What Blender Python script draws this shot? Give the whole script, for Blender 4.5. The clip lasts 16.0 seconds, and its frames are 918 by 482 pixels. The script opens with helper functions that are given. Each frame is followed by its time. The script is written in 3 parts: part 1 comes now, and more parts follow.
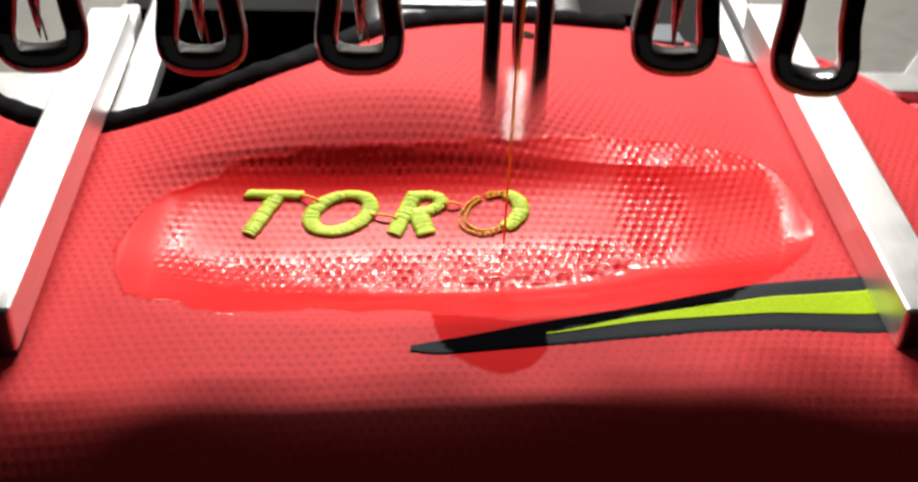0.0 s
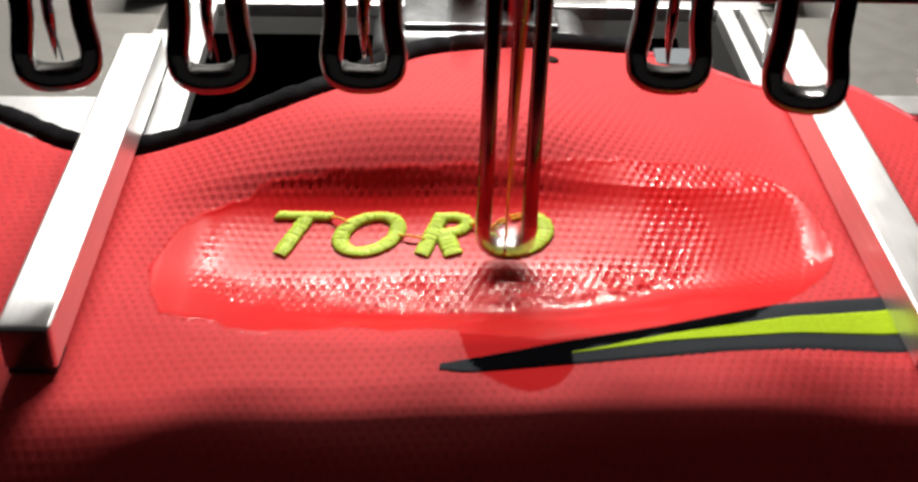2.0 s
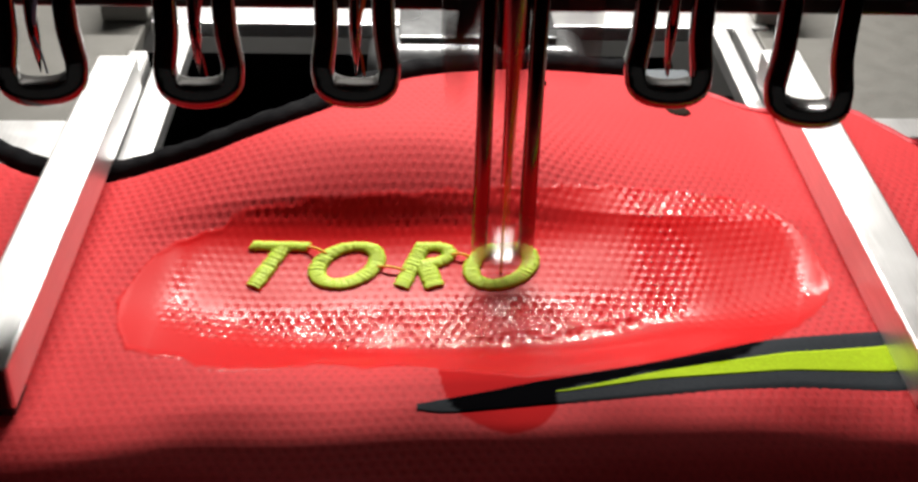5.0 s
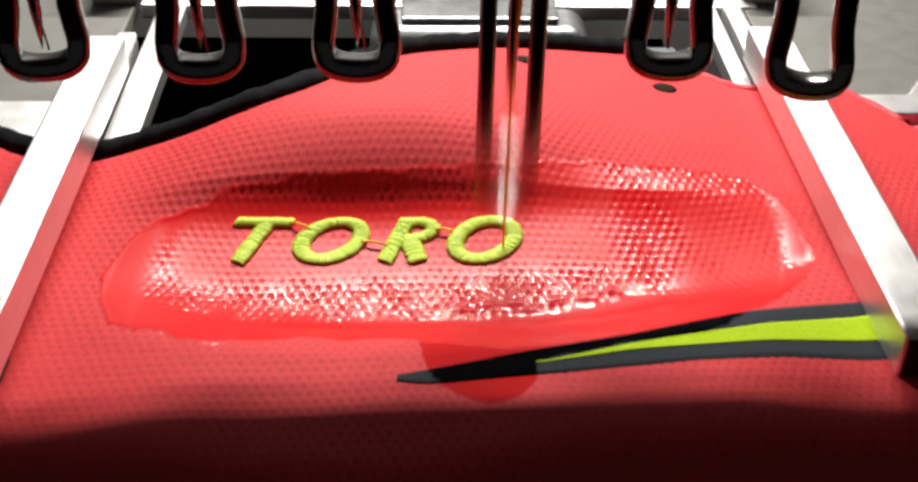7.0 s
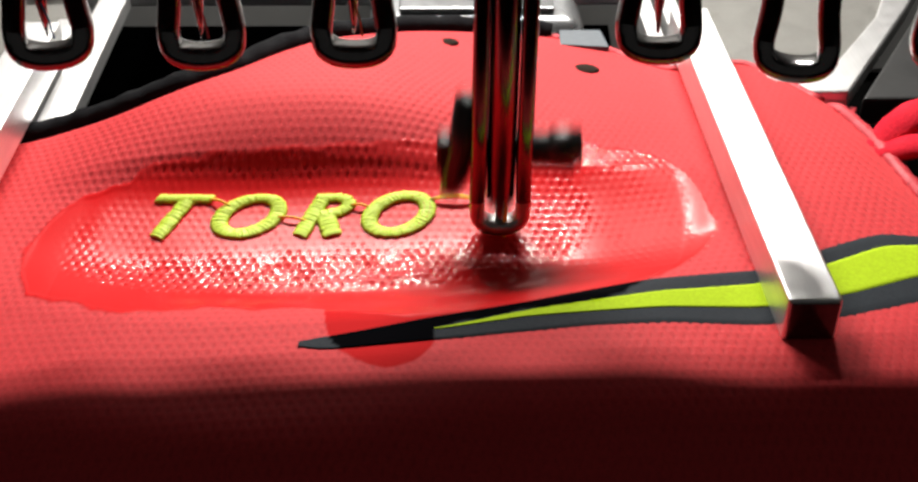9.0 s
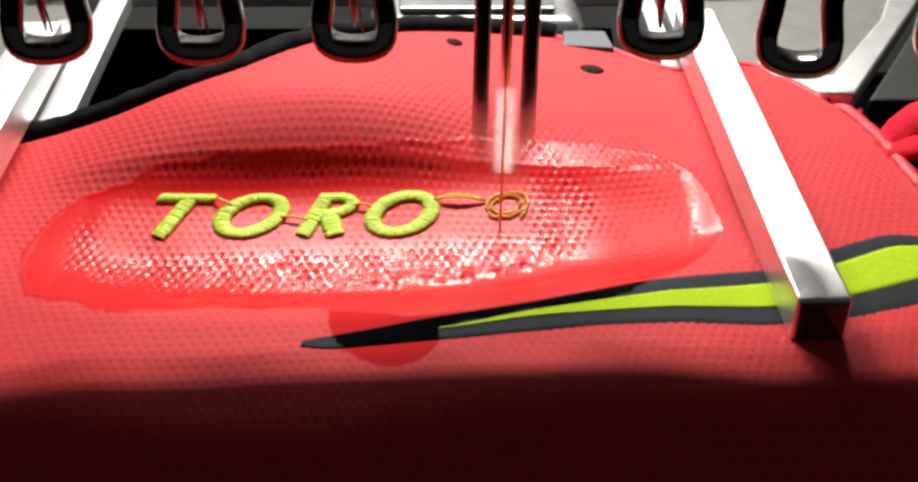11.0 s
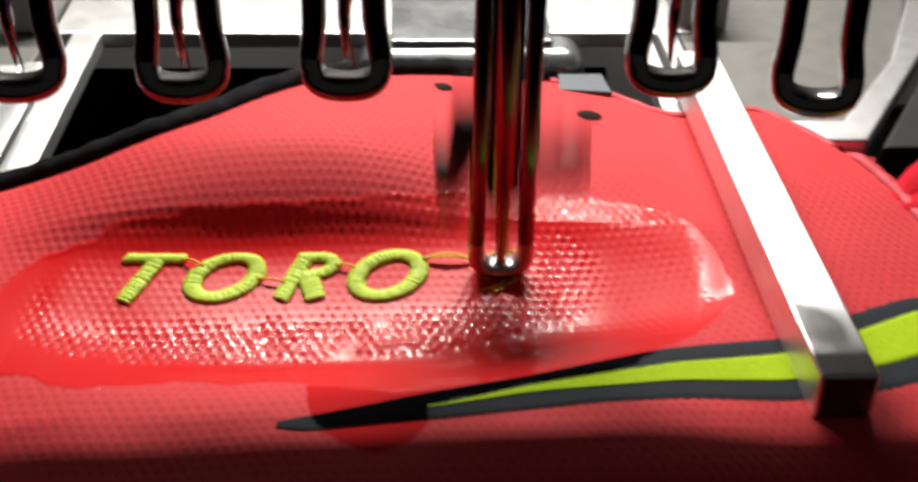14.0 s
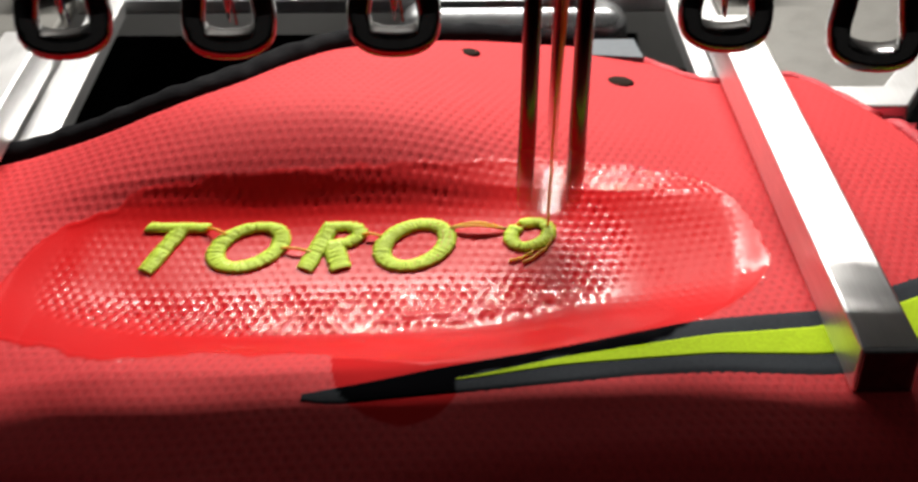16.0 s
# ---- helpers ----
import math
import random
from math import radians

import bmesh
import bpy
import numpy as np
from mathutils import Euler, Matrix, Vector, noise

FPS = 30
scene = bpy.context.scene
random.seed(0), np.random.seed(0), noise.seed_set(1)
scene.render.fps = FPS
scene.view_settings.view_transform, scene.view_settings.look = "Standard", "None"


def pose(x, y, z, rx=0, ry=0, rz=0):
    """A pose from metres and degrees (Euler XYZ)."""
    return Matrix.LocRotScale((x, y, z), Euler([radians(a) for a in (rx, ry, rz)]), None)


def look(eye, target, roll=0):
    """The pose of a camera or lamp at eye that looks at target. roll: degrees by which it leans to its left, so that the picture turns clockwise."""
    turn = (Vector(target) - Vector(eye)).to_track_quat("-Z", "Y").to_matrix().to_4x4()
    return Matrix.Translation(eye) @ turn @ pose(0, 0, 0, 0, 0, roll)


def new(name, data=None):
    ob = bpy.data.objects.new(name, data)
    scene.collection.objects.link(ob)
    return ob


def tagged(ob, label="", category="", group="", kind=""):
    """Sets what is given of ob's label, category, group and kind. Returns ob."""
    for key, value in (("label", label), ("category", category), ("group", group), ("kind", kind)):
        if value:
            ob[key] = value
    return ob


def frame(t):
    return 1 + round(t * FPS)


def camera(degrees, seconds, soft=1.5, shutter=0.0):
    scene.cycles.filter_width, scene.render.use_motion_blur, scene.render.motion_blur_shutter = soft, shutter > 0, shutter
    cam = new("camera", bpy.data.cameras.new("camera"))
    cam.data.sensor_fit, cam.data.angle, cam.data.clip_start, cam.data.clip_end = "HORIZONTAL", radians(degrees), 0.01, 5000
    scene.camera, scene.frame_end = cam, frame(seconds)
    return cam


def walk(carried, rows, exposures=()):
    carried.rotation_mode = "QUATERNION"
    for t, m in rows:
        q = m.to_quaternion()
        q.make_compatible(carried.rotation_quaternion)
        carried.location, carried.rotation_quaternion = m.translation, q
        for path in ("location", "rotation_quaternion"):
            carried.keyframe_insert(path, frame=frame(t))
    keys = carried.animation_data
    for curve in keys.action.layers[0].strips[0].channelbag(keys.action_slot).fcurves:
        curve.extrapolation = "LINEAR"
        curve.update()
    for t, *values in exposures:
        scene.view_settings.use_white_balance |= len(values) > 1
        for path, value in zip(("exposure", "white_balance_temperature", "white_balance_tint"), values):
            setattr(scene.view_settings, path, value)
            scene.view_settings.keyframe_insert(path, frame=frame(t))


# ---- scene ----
# Lengths below are in millimetres and scaled by MM when a mesh is linked.
MM = 0.001
cam = camera(41.0, 16.0, soft=2.6, shutter=2.4)
# seconds, eye x y z, pitch, roll, yaw
CAM = [
    (0, -13.66, -126.97, 93.69, -36.23, -1.85, -2.20),
    (0.5, -13.03, -129.54, 92.42, -34.95, -1.90, -1.92),
    (1, -12.78, -129.18, 95.00, -35.00, -1.50, -1.72),
    (1.5, -13.69, -132.74, 94.76, -34.90, -1.56, -1.83),
    (2, -12.12, -131.11, 95.67, -35.31, -1.48, -1.59),
    (2.5, -10.51, -129.37, 95.38, -35.27, -1.26, -1.09),
    (3, -11.68, -129.27, 94.53, -35.09, -1.26, -1.36),
    (3.5, -13.03, -128.11, 93.88, -34.77, -1.42, -1.66),
    (4, -12.48, -127.95, 95.16, -34.56, -1.58, -1.58),
    (6.5, -10.82, -127.73, 91.65, -34.94, -1.03, -1.63),
    (7, -10.84, -129.43, 92.20, -34.96, -1.00, -1.57),
    (7.5, -11.13, -130.93, 91.78, -35.03, -1.00, -1.74),
    (8, -10.42, -132.35, 93.05, -35.19, -0.60, -1.63),
    (10.5, -10.05, -133.69, 91.07, -34.72, -0.55, -1.70),
    (11, -10.30, -133.43, 90.73, -34.65, -0.66, -1.67),
    (11.5, -9.57, -132.56, 90.75, -34.96, -0.53, -1.75),
    (12, -9.34, -132.87, 90.58, -35.00, -0.40, -1.69),
    (12.5, -9.61, -135.36, 90.52, -34.89, -0.32, -1.80),
    (13, -9.75, -137.65, 91.91, -34.94, -0.30, -1.80),
    (13.433, -11.45, -134.40, 85.20, -34.00, -1.12, -2.78),
    (13.5, -11.47, -134.21, 84.97, -33.97, -1.13, -2.80),
    (13.567, -11.47, -133.90, 84.97, -33.96, -1.13, -2.80),
    (14, -11.29, -124.52, 87.58, -33.34, -0.91, -2.24),
    (14.5, -12.67, -124.16, 85.95, -33.59, -0.59, -1.90),
    (15, -13.59, -124.28, 85.25, -33.88, -0.55, -1.86),
    (15.5, -15.06, -123.02, 84.20, -34.14, -0.54, -2.02),
    (16, -13.59, -124.05, 85.55, -34.75, -0.18, -1.15),
]
# seconds, place of the clamped shoe under the needle
SHOE = [
    (0.000, 6.13, 3.81),
    (0.067, 6.32, 4.20),
    (0.200, 7.26, 6.38),
    (0.500, 7.26, 6.38),
    (0.633, 7.26, 6.38),
    (0.900, 9.09, 7.06),
    (1.033, 9.09, 7.06),
    (1.167, 8.79, 2.78),
    (1.500, 8.79, 2.78),
    (1.933, 9.30, 2.30),
    (2.000, 9.30, 2.30),
    (2.367, 9.30, 2.30),
    (2.500, 11.68, 2.38),
    (2.800, 12.09, 0.31),
    (3.000, 12.09, 0.31),
    (3.233, 12.09, 0.31),
    (3.400, 11.12, -0.74),
    (3.567, 11.12, -0.74),
    (3.700, 8.46, -0.48),
    (4.000, 8.46, -0.48),
    (4.067, 8.46, -0.48),
    (4.500, 7.59, -0.79),
    (4.900, 7.59, -0.79),
    (5.333, 6.54, -1.17),
    (5.767, 6.54, -1.17),
    (6.167, 5.35, -1.60),
    (6.500, 5.35, -1.60),
    (6.600, 5.35, -1.60),
    (7.000, 5.04, -0.53),
    (7.367, 5.04, -0.53),
    (7.433, -9.40, -3.20),
    (7.500, -9.45, -3.08),
    (7.567, -9.10, -2.60),
    (7.867, -5.94, 3.76),
    (8.000, -5.94, 3.76),
    (8.267, -5.94, 3.76),
    (8.700, -5.99, 1.55),
    (9.133, -5.99, 1.55),
    (9.533, -6.03, -0.50),
    (9.967, -6.03, -0.50),
    (10.400, -6.07, -2.29),
    (10.500, -6.07, -2.29),
    (10.800, -6.07, -2.29),
    (11.000, -5.46, 1.03),
    (11.233, -6.83, -0.20),
    (11.500, -6.83, -0.20),
    (11.667, -6.83, -0.20),
    (11.900, -7.86, -1.34),
    (12.067, -7.86, -1.34),
    (12.167, -6.71, 0.47),
    (12.500, -6.71, 0.47),
    (12.933, -5.97, 1.08),
    (13.000, -5.97, 1.08),
    (13.333, -5.97, 1.08),
    (13.467, -5.10, -0.60),
    (13.500, -5.03, -0.69),
    (13.533, -5.10, -0.78),
    (13.767, -6.49, -2.45),
    (14.000, -6.49, -2.45),
    (14.200, -6.49, -2.45),
    (14.400, -6.40, -2.50),
    (14.567, -6.40, -2.50),
    (14.700, -5.69, -4.87),
    (15.000, -5.69, -4.87),
    (15.500, -7.50, -5.86),
    (15.867, -7.50, -5.86),
    (15.933, -8.75, -4.90),
    (16.000, -8.91, -4.73),
]
walk(cam, [(t, pose(x * MM, y * MM, z * MM, 90 + p, r, w)) for t, x, y, z, p, r, w in CAM], exposures=[(0.0, 0.0), (1.0, -0.02), (3.5, -0.12), (6.5, -0.06), (8.0, 0.14), (10.5, 0.08), (13.3, 0.06), (14.0, -0.10), (16.0, -0.10)])

# ---- light: the strip of the machine's own work lamp, behind the needle case ----
world = bpy.data.worlds.new("room")
world.use_nodes = True
world.node_tree.nodes["Background"].inputs["Color"].default_value = (1.0, 0.96, 0.92, 1)
world.node_tree.nodes["Background"].inputs["Strength"].default_value = 0.035
scene.world = world


def strip_lamp(name, eye, target, wide, high, watts, colour):
    data = bpy.data.lights.new(name, "AREA")
    data.shape, data.size, data.size_y, data.energy, data.color = "RECTANGLE", wide * MM, high * MM, watts, colour
    lamp = new(name, data)
    lamp.matrix_world = look(Vector(eye) * MM, Vector(target) * MM)
    return lamp


strip_lamp("work_lamp", (-5, 140, 130), (-5, 20, 0), 156, 6, 0.76, (1.0, 0.96, 0.90))


# ---- materials ----
def nodes_of(name):
    m = bpy.data.materials.new(name)
    m.use_nodes = True
    return m, m.node_tree.nodes, m.node_tree.links, m.node_tree.nodes["Principled BSDF"]


def noise_node(n, l, scale, detail=4.0, stretch=None, coords="Object"):
    tc = n.new("ShaderNodeTexCoord")
    t = n.new("ShaderNodeTexNoise")
    t.inputs["Scale"].default_value, t.inputs["Detail"].default_value = scale, detail
    if stretch:
        mp = n.new("ShaderNodeMapping")
        mp.inputs["Scale"].default_value = stretch
        l.new(tc.outputs[coords], mp.inputs["Vector"])
        l.new(mp.outputs["Vector"], t.inputs["Vector"])
    else:
        l.new(tc.outputs[coords], t.inputs["Vector"])
    return t


def ramp(n, l, src, a, b, lo=0.3, hi=0.7):
    r = n.new("ShaderNodeMapRange")
    r.inputs["From Min"].default_value, r.inputs["From Max"].default_value = lo, hi
    r.inputs["To Min"].default_value, r.inputs["To Max"].default_value = a, b
    l.new(src, r.inputs["Value"])
    return r.outputs["Result"]


def mix(n, l, fac, a, b):
    m = n.new("ShaderNodeMix")
    m.data_type = "RGBA"
    for socket, v in ((m.inputs[6], a), (m.inputs[7], b)):
        if isinstance(v, tuple):
            socket.default_value = (*v, 1)
        else:
            l.new(v, socket)
    l.new(fac, m.inputs[0]) if not isinstance(fac, float) else setattr(m.inputs[0], "default_value", fac)
    return m.outputs[2]


def plain(name, colour, rough=0.5, metal=0.0, scale=600.0, vary=0.25, bump=0.1, stretch=None, coat=0.0, rough_vary=0.1, spec=0.5, glow=0.0):
    """A surface whose colour, gloss and relief vary at two scales."""
    m, n, l, b = nodes_of(name)
    fine, broad = noise_node(n, l, scale, 5, stretch), noise_node(n, l, scale / 9, 3)
    darker = tuple(c * (1 - vary) for c in colour)
    c1 = mix(n, l, ramp(n, l, fine.outputs["Fac"], 0, 1), darker, colour)
    c2 = mix(n, l, ramp(n, l, broad.outputs["Fac"], 0, 0.5), c1, darker)
    l.new(c2, b.inputs["Base Color"])
    l.new(ramp(n, l, broad.outputs["Fac"], max(rough - rough_vary, 0.03), min(rough + rough_vary, 1)), b.inputs["Roughness"])
    b.inputs["Metallic"].default_value, b.inputs["Coat Weight"].default_value = metal, coat
    b.inputs["Specular IOR Level"].default_value = spec
    if glow:
        b.inputs["Subsurface Weight"].default_value, b.inputs["Subsurface Scale"].default_value = glow, 0.0006
        b.inputs["Subsurface Radius"].default_value = (1.0, 0.8, 0.2)
    if bump:
        bp = n.new("ShaderNodeBump")
        bp.inputs["Strength"].default_value, bp.inputs["Distance"].default_value = bump, 0.0002
        l.new(fine.outputs["Fac"], bp.inputs["Height"])
        l.new(bp.outputs["Normal"], b.inputs["Normal"])
    return m


def wettable(name, dry, wet, rough_dry, rough_wet, sheen=0.0, spec=0.2, gloss=0.34, pit_tone=0.28):
    """Cloth or print: 'wet' soaks the colour, 'film' adds the glossy layer, 'grain' roughens it, 'haze' dulls it, 'pit'
    darkens the hollows of the relief.
    """
    m, n, l, b = nodes_of(name)

    def mask(which):
        node = n.new("ShaderNodeAttribute")
        node.attribute_name = which
        return node.outputs["Fac"]
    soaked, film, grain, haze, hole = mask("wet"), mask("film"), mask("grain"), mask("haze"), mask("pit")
    sunk = mask("sunk")
    fine, broad, fibre = noise_node(n, l, 2600, 4), noise_node(n, l, 90, 3), noise_node(n, l, 1150, 2)
    d2 = mix(n, l, ramp(n, l, fine.outputs["Fac"], 0, 1), tuple(c * 0.8 for c in dry), dry)
    d3 = mix(n, l, ramp(n, l, broad.outputs["Fac"], 0, 0.3), d2, tuple(c * 0.75 for c in dry))
    # dry colour goes darker with the depth of the relief
    d4 = mix(n, l, ramp(n, l, hole, 0, pit_tone, 0, 1), d3, tuple(c * 0.38 for c in dry))
    # soaked cloth outside the film: darker red, partly the lamp shadow's soft edge painted in
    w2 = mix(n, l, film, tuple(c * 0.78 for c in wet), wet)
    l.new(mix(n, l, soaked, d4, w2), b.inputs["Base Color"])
    l.new(ramp(n, l, film, rough_dry, 0.42, 0, 1), b.inputs["Roughness"])
    coat = n.new("ShaderNodeMath")
    coat.operation = "MULTIPLY"
    l.new(ramp(n, l, film, 0.0, gloss, 0, 1), coat.inputs[0])
    l.new(ramp(n, l, sunk, 1.0, 0.22, 0, 1), coat.inputs[1])
    l.new(coat.outputs["Value"], b.inputs["Coat Weight"])
    l.new(ramp(n, l, haze, rough_wet, rough_wet + 0.36, 0, 1), b.inputs["Coat Roughness"])
    l.new(ramp(n, l, soaked, spec, 0.25 * spec if sheen else 0.0, 0, 1), b.inputs["Specular IOR Level"])
    if sheen:
        b.inputs["Sheen Weight"].default_value, b.inputs["Sheen Roughness"].default_value = sheen, 0.4
        b.inputs["Sheen Tint"].default_value = (1.0, 0.55, 0.55, 1)
    cloth = n.new("ShaderNodeBump")
    cloth.inputs["Distance"].default_value = 0.00012
    l.new(ramp(n, l, film, 0.35, 0.05, 0, 1), cloth.inputs["Strength"])
    l.new(fine.outputs["Fac"], cloth.inputs["Height"])
    l.new(cloth.outputs["Normal"], b.inputs["Normal"])
    beads = n.new("ShaderNodeBump")
    beads.inputs["Distance"].default_value = 0.00022
    l.new(ramp(n, l, grain, 0.03, 0.22, 0, 1), beads.inputs["Strength"])
    l.new(fibre.outputs["Fac"], beads.inputs["Height"])
    l.new(beads.outputs["Normal"], b.inputs["Coat Normal"])
    return m


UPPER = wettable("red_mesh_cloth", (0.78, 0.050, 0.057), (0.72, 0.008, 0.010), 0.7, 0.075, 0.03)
PRINT_DARK = wettable("charcoal_print", (0.040, 0.046, 0.054), (0.004, 0.004, 0.005), 0.75, 0.07, spec=0.06, gloss=0.05, pit_tone=0.15)
PRINT_LIME = wettable("lime_print", (0.55, 0.78, 0.02), (0.5, 0.72, 0.01), 0.75, 0.15, spec=0.08, gloss=0.1, pit_tone=0.06)
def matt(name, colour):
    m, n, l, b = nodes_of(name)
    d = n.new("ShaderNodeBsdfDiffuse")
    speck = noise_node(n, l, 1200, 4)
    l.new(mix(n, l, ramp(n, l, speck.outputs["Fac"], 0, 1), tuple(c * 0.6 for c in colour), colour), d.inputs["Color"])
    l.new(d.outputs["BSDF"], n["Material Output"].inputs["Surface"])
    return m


PIPING = plain("black_knit", (0.005, 0.005, 0.007), 0.9, 0, 3500, 0.5, 0.9, spec=0.15)
# darker than black cloth is: the shade inside the shoe is in this colour
LINING = matt("shaded_black_lining", (0.002, 0.002, 0.0024))
RED_EDGE = plain("red_binding", (0.72, 0.03, 0.05), 0.6, 0, 2200, 0.3, 0.6)
LACE = plain("red_lace", (0.85, 0.02, 0.045), 0.85, 0, 2600, 0.3, 0.9, spec=0.1)
ALUMINIUM = plain("brushed_aluminium", (0.92, 0.92, 0.92), 0.40, 0.95, 2500, 0.12, 0.10, (1, 0.05, 1), rough_vary=0.03)
PAINTED = plain("grey_plate", (0.20, 0.195, 0.18), 0.5, 0.2, 2500, 0.12, 0.08)
STEEL = plain("polished_steel", (0.22, 0.215, 0.215), 0.16, 1.0, 900, 0.25, 0.04, rough_vary=0.05)
# lighter copy of the same steel: lamplight on the lowered sole put into colour
LIT_STEEL = plain("lit_steel", (0.46, 0.455, 0.45), 0.32, 1.0, 900, 0.2, 0.04, rough_vary=0.05)
NEEDLE = plain("needle_steel", (0.55, 0.53, 0.5), 0.16, 1.0, 2000, 0.15, 0.03)
CASE = plain("dark_case", (0.03, 0.03, 0.03), 0.22, 0.3, 400, 0.3, 0.05)
ARM = plain("cast_arm", (0.40, 0.41, 0.42), 0.3, 0.8, 500, 0.3, 0.4)
LIME_THREAD = plain("lime_thread", (0.72, 0.96, 0.05), 0.55, 0, 5000, 0.15, 0.3)
GOLD_THREAD = plain("gold_thread", (0.92, 0.55, 0.05), 0.4, 0, 5000, 0.2, 0.3, glow=1.0)
RED_THREAD = plain("red_thread", (0.6, 0.03, 0.05), 0.4, 0, 5000, 0.25, 0.3)
ORANGE_THREAD = plain("orange_thread", (0.8, 0.2, 0.03), 0.4, 0, 5000, 0.25, 0.3)
BLUE_THREAD = plain("blue_thread", (0.08, 0.25, 0.5), 0.4, 0, 5000, 0.25, 0.3)
PALE = plain("pale_tab", (0.10, 0.12, 0.14), 0.45, 0, 900, 0.2, 0.1)
EYELET = plain("eyelet_dark", (0.03, 0.018, 0.012), 0.9, 0, 900, 0.4, 0.2, spec=0.1)
RUBBER = plain("black_rubber", (0.015, 0.015, 0.015), 0.6, 0, 700, 0.3, 0.2)
BENCH = matt("machine_bed", (0.004, 0.004, 0.004))
ENAMEL = plain("grey_enamel", (0.45, 0.45, 0.44), 0.35, 0, 300, 0.06, 0.03)


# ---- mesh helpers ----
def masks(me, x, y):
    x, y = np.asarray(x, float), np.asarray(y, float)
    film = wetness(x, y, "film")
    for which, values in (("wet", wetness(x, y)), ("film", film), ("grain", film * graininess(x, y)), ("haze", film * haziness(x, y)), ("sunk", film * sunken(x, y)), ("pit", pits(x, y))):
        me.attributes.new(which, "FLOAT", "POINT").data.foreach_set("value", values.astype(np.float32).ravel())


def link(name, verts, faces, material, parent=None, label="", smooth=True, masked=None):
    me = bpy.data.meshes.new(name)
    me.from_pydata([tuple(c * MM for c in v) for v in verts], [], faces)
    if smooth:
        me.polygons.foreach_set("use_smooth", [True] * len(me.polygons))
    me.materials.append(material)
    if masked is not None:
        masks(me, *masked)
    me.update()
    ob = new(name, me)
    if parent:
        ob.parent = parent
    if label:
        ob["label"] = label
    return ob


def part(name, bm, material, parent=None, label="", smooth=False):
    bmesh.ops.scale(bm, vec=(MM, MM, MM), verts=bm.verts)
    bmesh.ops.recalc_face_normals(bm, faces=bm.faces)
    me = bpy.data.meshes.new(name)
    bm.to_mesh(me)
    bm.free()
    me.polygons.foreach_set("use_smooth", [smooth] * len(me.polygons))
    me.materials.append(material)
    ob = new(name, me)
    if parent:
        ob.parent = parent
    if label:
        ob["label"] = label
    return ob


def empty(name, label, category, group="", kind=""):
    return tagged(new(name), label, category, group, kind)


def block(lo, hi, bevel=0.3, segments=2):
    bm = bmesh.new()
    bmesh.ops.create_cube(bm, size=1)
    for v in bm.verts:
        v.co = Vector([lo[i] + (hi[i] - lo[i]) * (v.co[i] + 0.5) for i in range(3)])
    if bevel:
        bmesh.ops.bevel(bm, geom=list(bm.edges), offset=bevel, segments=segments, affect="EDGES", profile=0.5)
    return bm


def prism(outline, z0, z1, bevel=0.3):
    bm = bmesh.new()
    bottom = [bm.verts.new((x, y, z0)) for x, y in outline]
    face = bm.faces.new(bottom)
    top = bmesh.ops.extrude_face_region(bm, geom=[face])["geom"]
    for v in top:
        if isinstance(v, bmesh.types.BMVert):
            v.co.z = z1
    if bevel:
        bmesh.ops.bevel(bm, geom=list(bm.edges), offset=bevel, segments=2, affect="EDGES", profile=0.5)
    return bm


def sweep(path, radii, sides=10, flat=1.0, up=(0, 0, 1), closed_ends=True):
    """A tube along a path; radii may be a number or one for each point, flat squeezes it along 'up'."""
    path = [Vector(p) for p in path]
    radii = radii if isinstance(radii, (list, tuple)) else [radii] * len(path)
    verts, faces, up = [], [], Vector(up)
    for i, p in enumerate(path):
        along = (path[min(i + 1, len(path) - 1)] - path[max(i - 1, 0)]).normalized()
        side = along.cross(up)
        side = side.normalized() if side.length > 1e-6 else Vector((1, 0, 0))
        over = side.cross(along).normalized()
        for k in range(sides):
            a = 2 * math.pi * k / sides
            verts.append(p + side * (radii[i] * math.cos(a)) + over * (radii[i] * flat * math.sin(a)))
    for i in range(len(path) - 1):
        for k in range(sides):
            a, b = i * sides + k, i * sides + (k + 1) % sides
            faces.append((a, b, b + sides, a + sides))
    if closed_ends:
        faces.append(tuple(range(sides - 1, -1, -1)))
        faces.append(tuple(range((len(path) - 1) * sides, len(path) * sides)))
    return verts, faces


def joined(pieces):
    verts, faces = [], []
    for v, f in pieces:
        k = len(verts)
        verts += v
        faces += [tuple(i + k for i in q) for q in f]
    return verts, faces


# ---- the shoe's side: its form, wet film and edge, as functions of x and y ----
def step(a, b, v):
    s = np.clip((v - a) / (b - a), 0, 1)
    return s * s * (3 - 2 * s)


EDGE_X = [-100, -86, -80, -73.6, -63.4, -56, -47, -40, -36, -32, -27, -20, -11, -5, 2, 8, 16, 22, 28, 34, 38, 44, 50, 54, 58, 60.4, 62, 63.3, 66, 80]
EDGE_Y = [42, 34, 30, 25.6, 22.8, 24.6, 24.9, 26.6, 28.6, 31.2, 36.6, 42.4, 46, 49, 51.5, 53, 54, 53, 49.6, 44, 42.6, 46, 44.6, 38.2, 32, 25, 19, 8, -10, -30]


def edge_y(x):
    """Where the upper ends at the collar and the lace row."""
    return sum(np.interp(x + d, EDGE_X, EDGE_Y) for d in (-1.6, -0.8, 0, 0.8, 1.6)) / 5


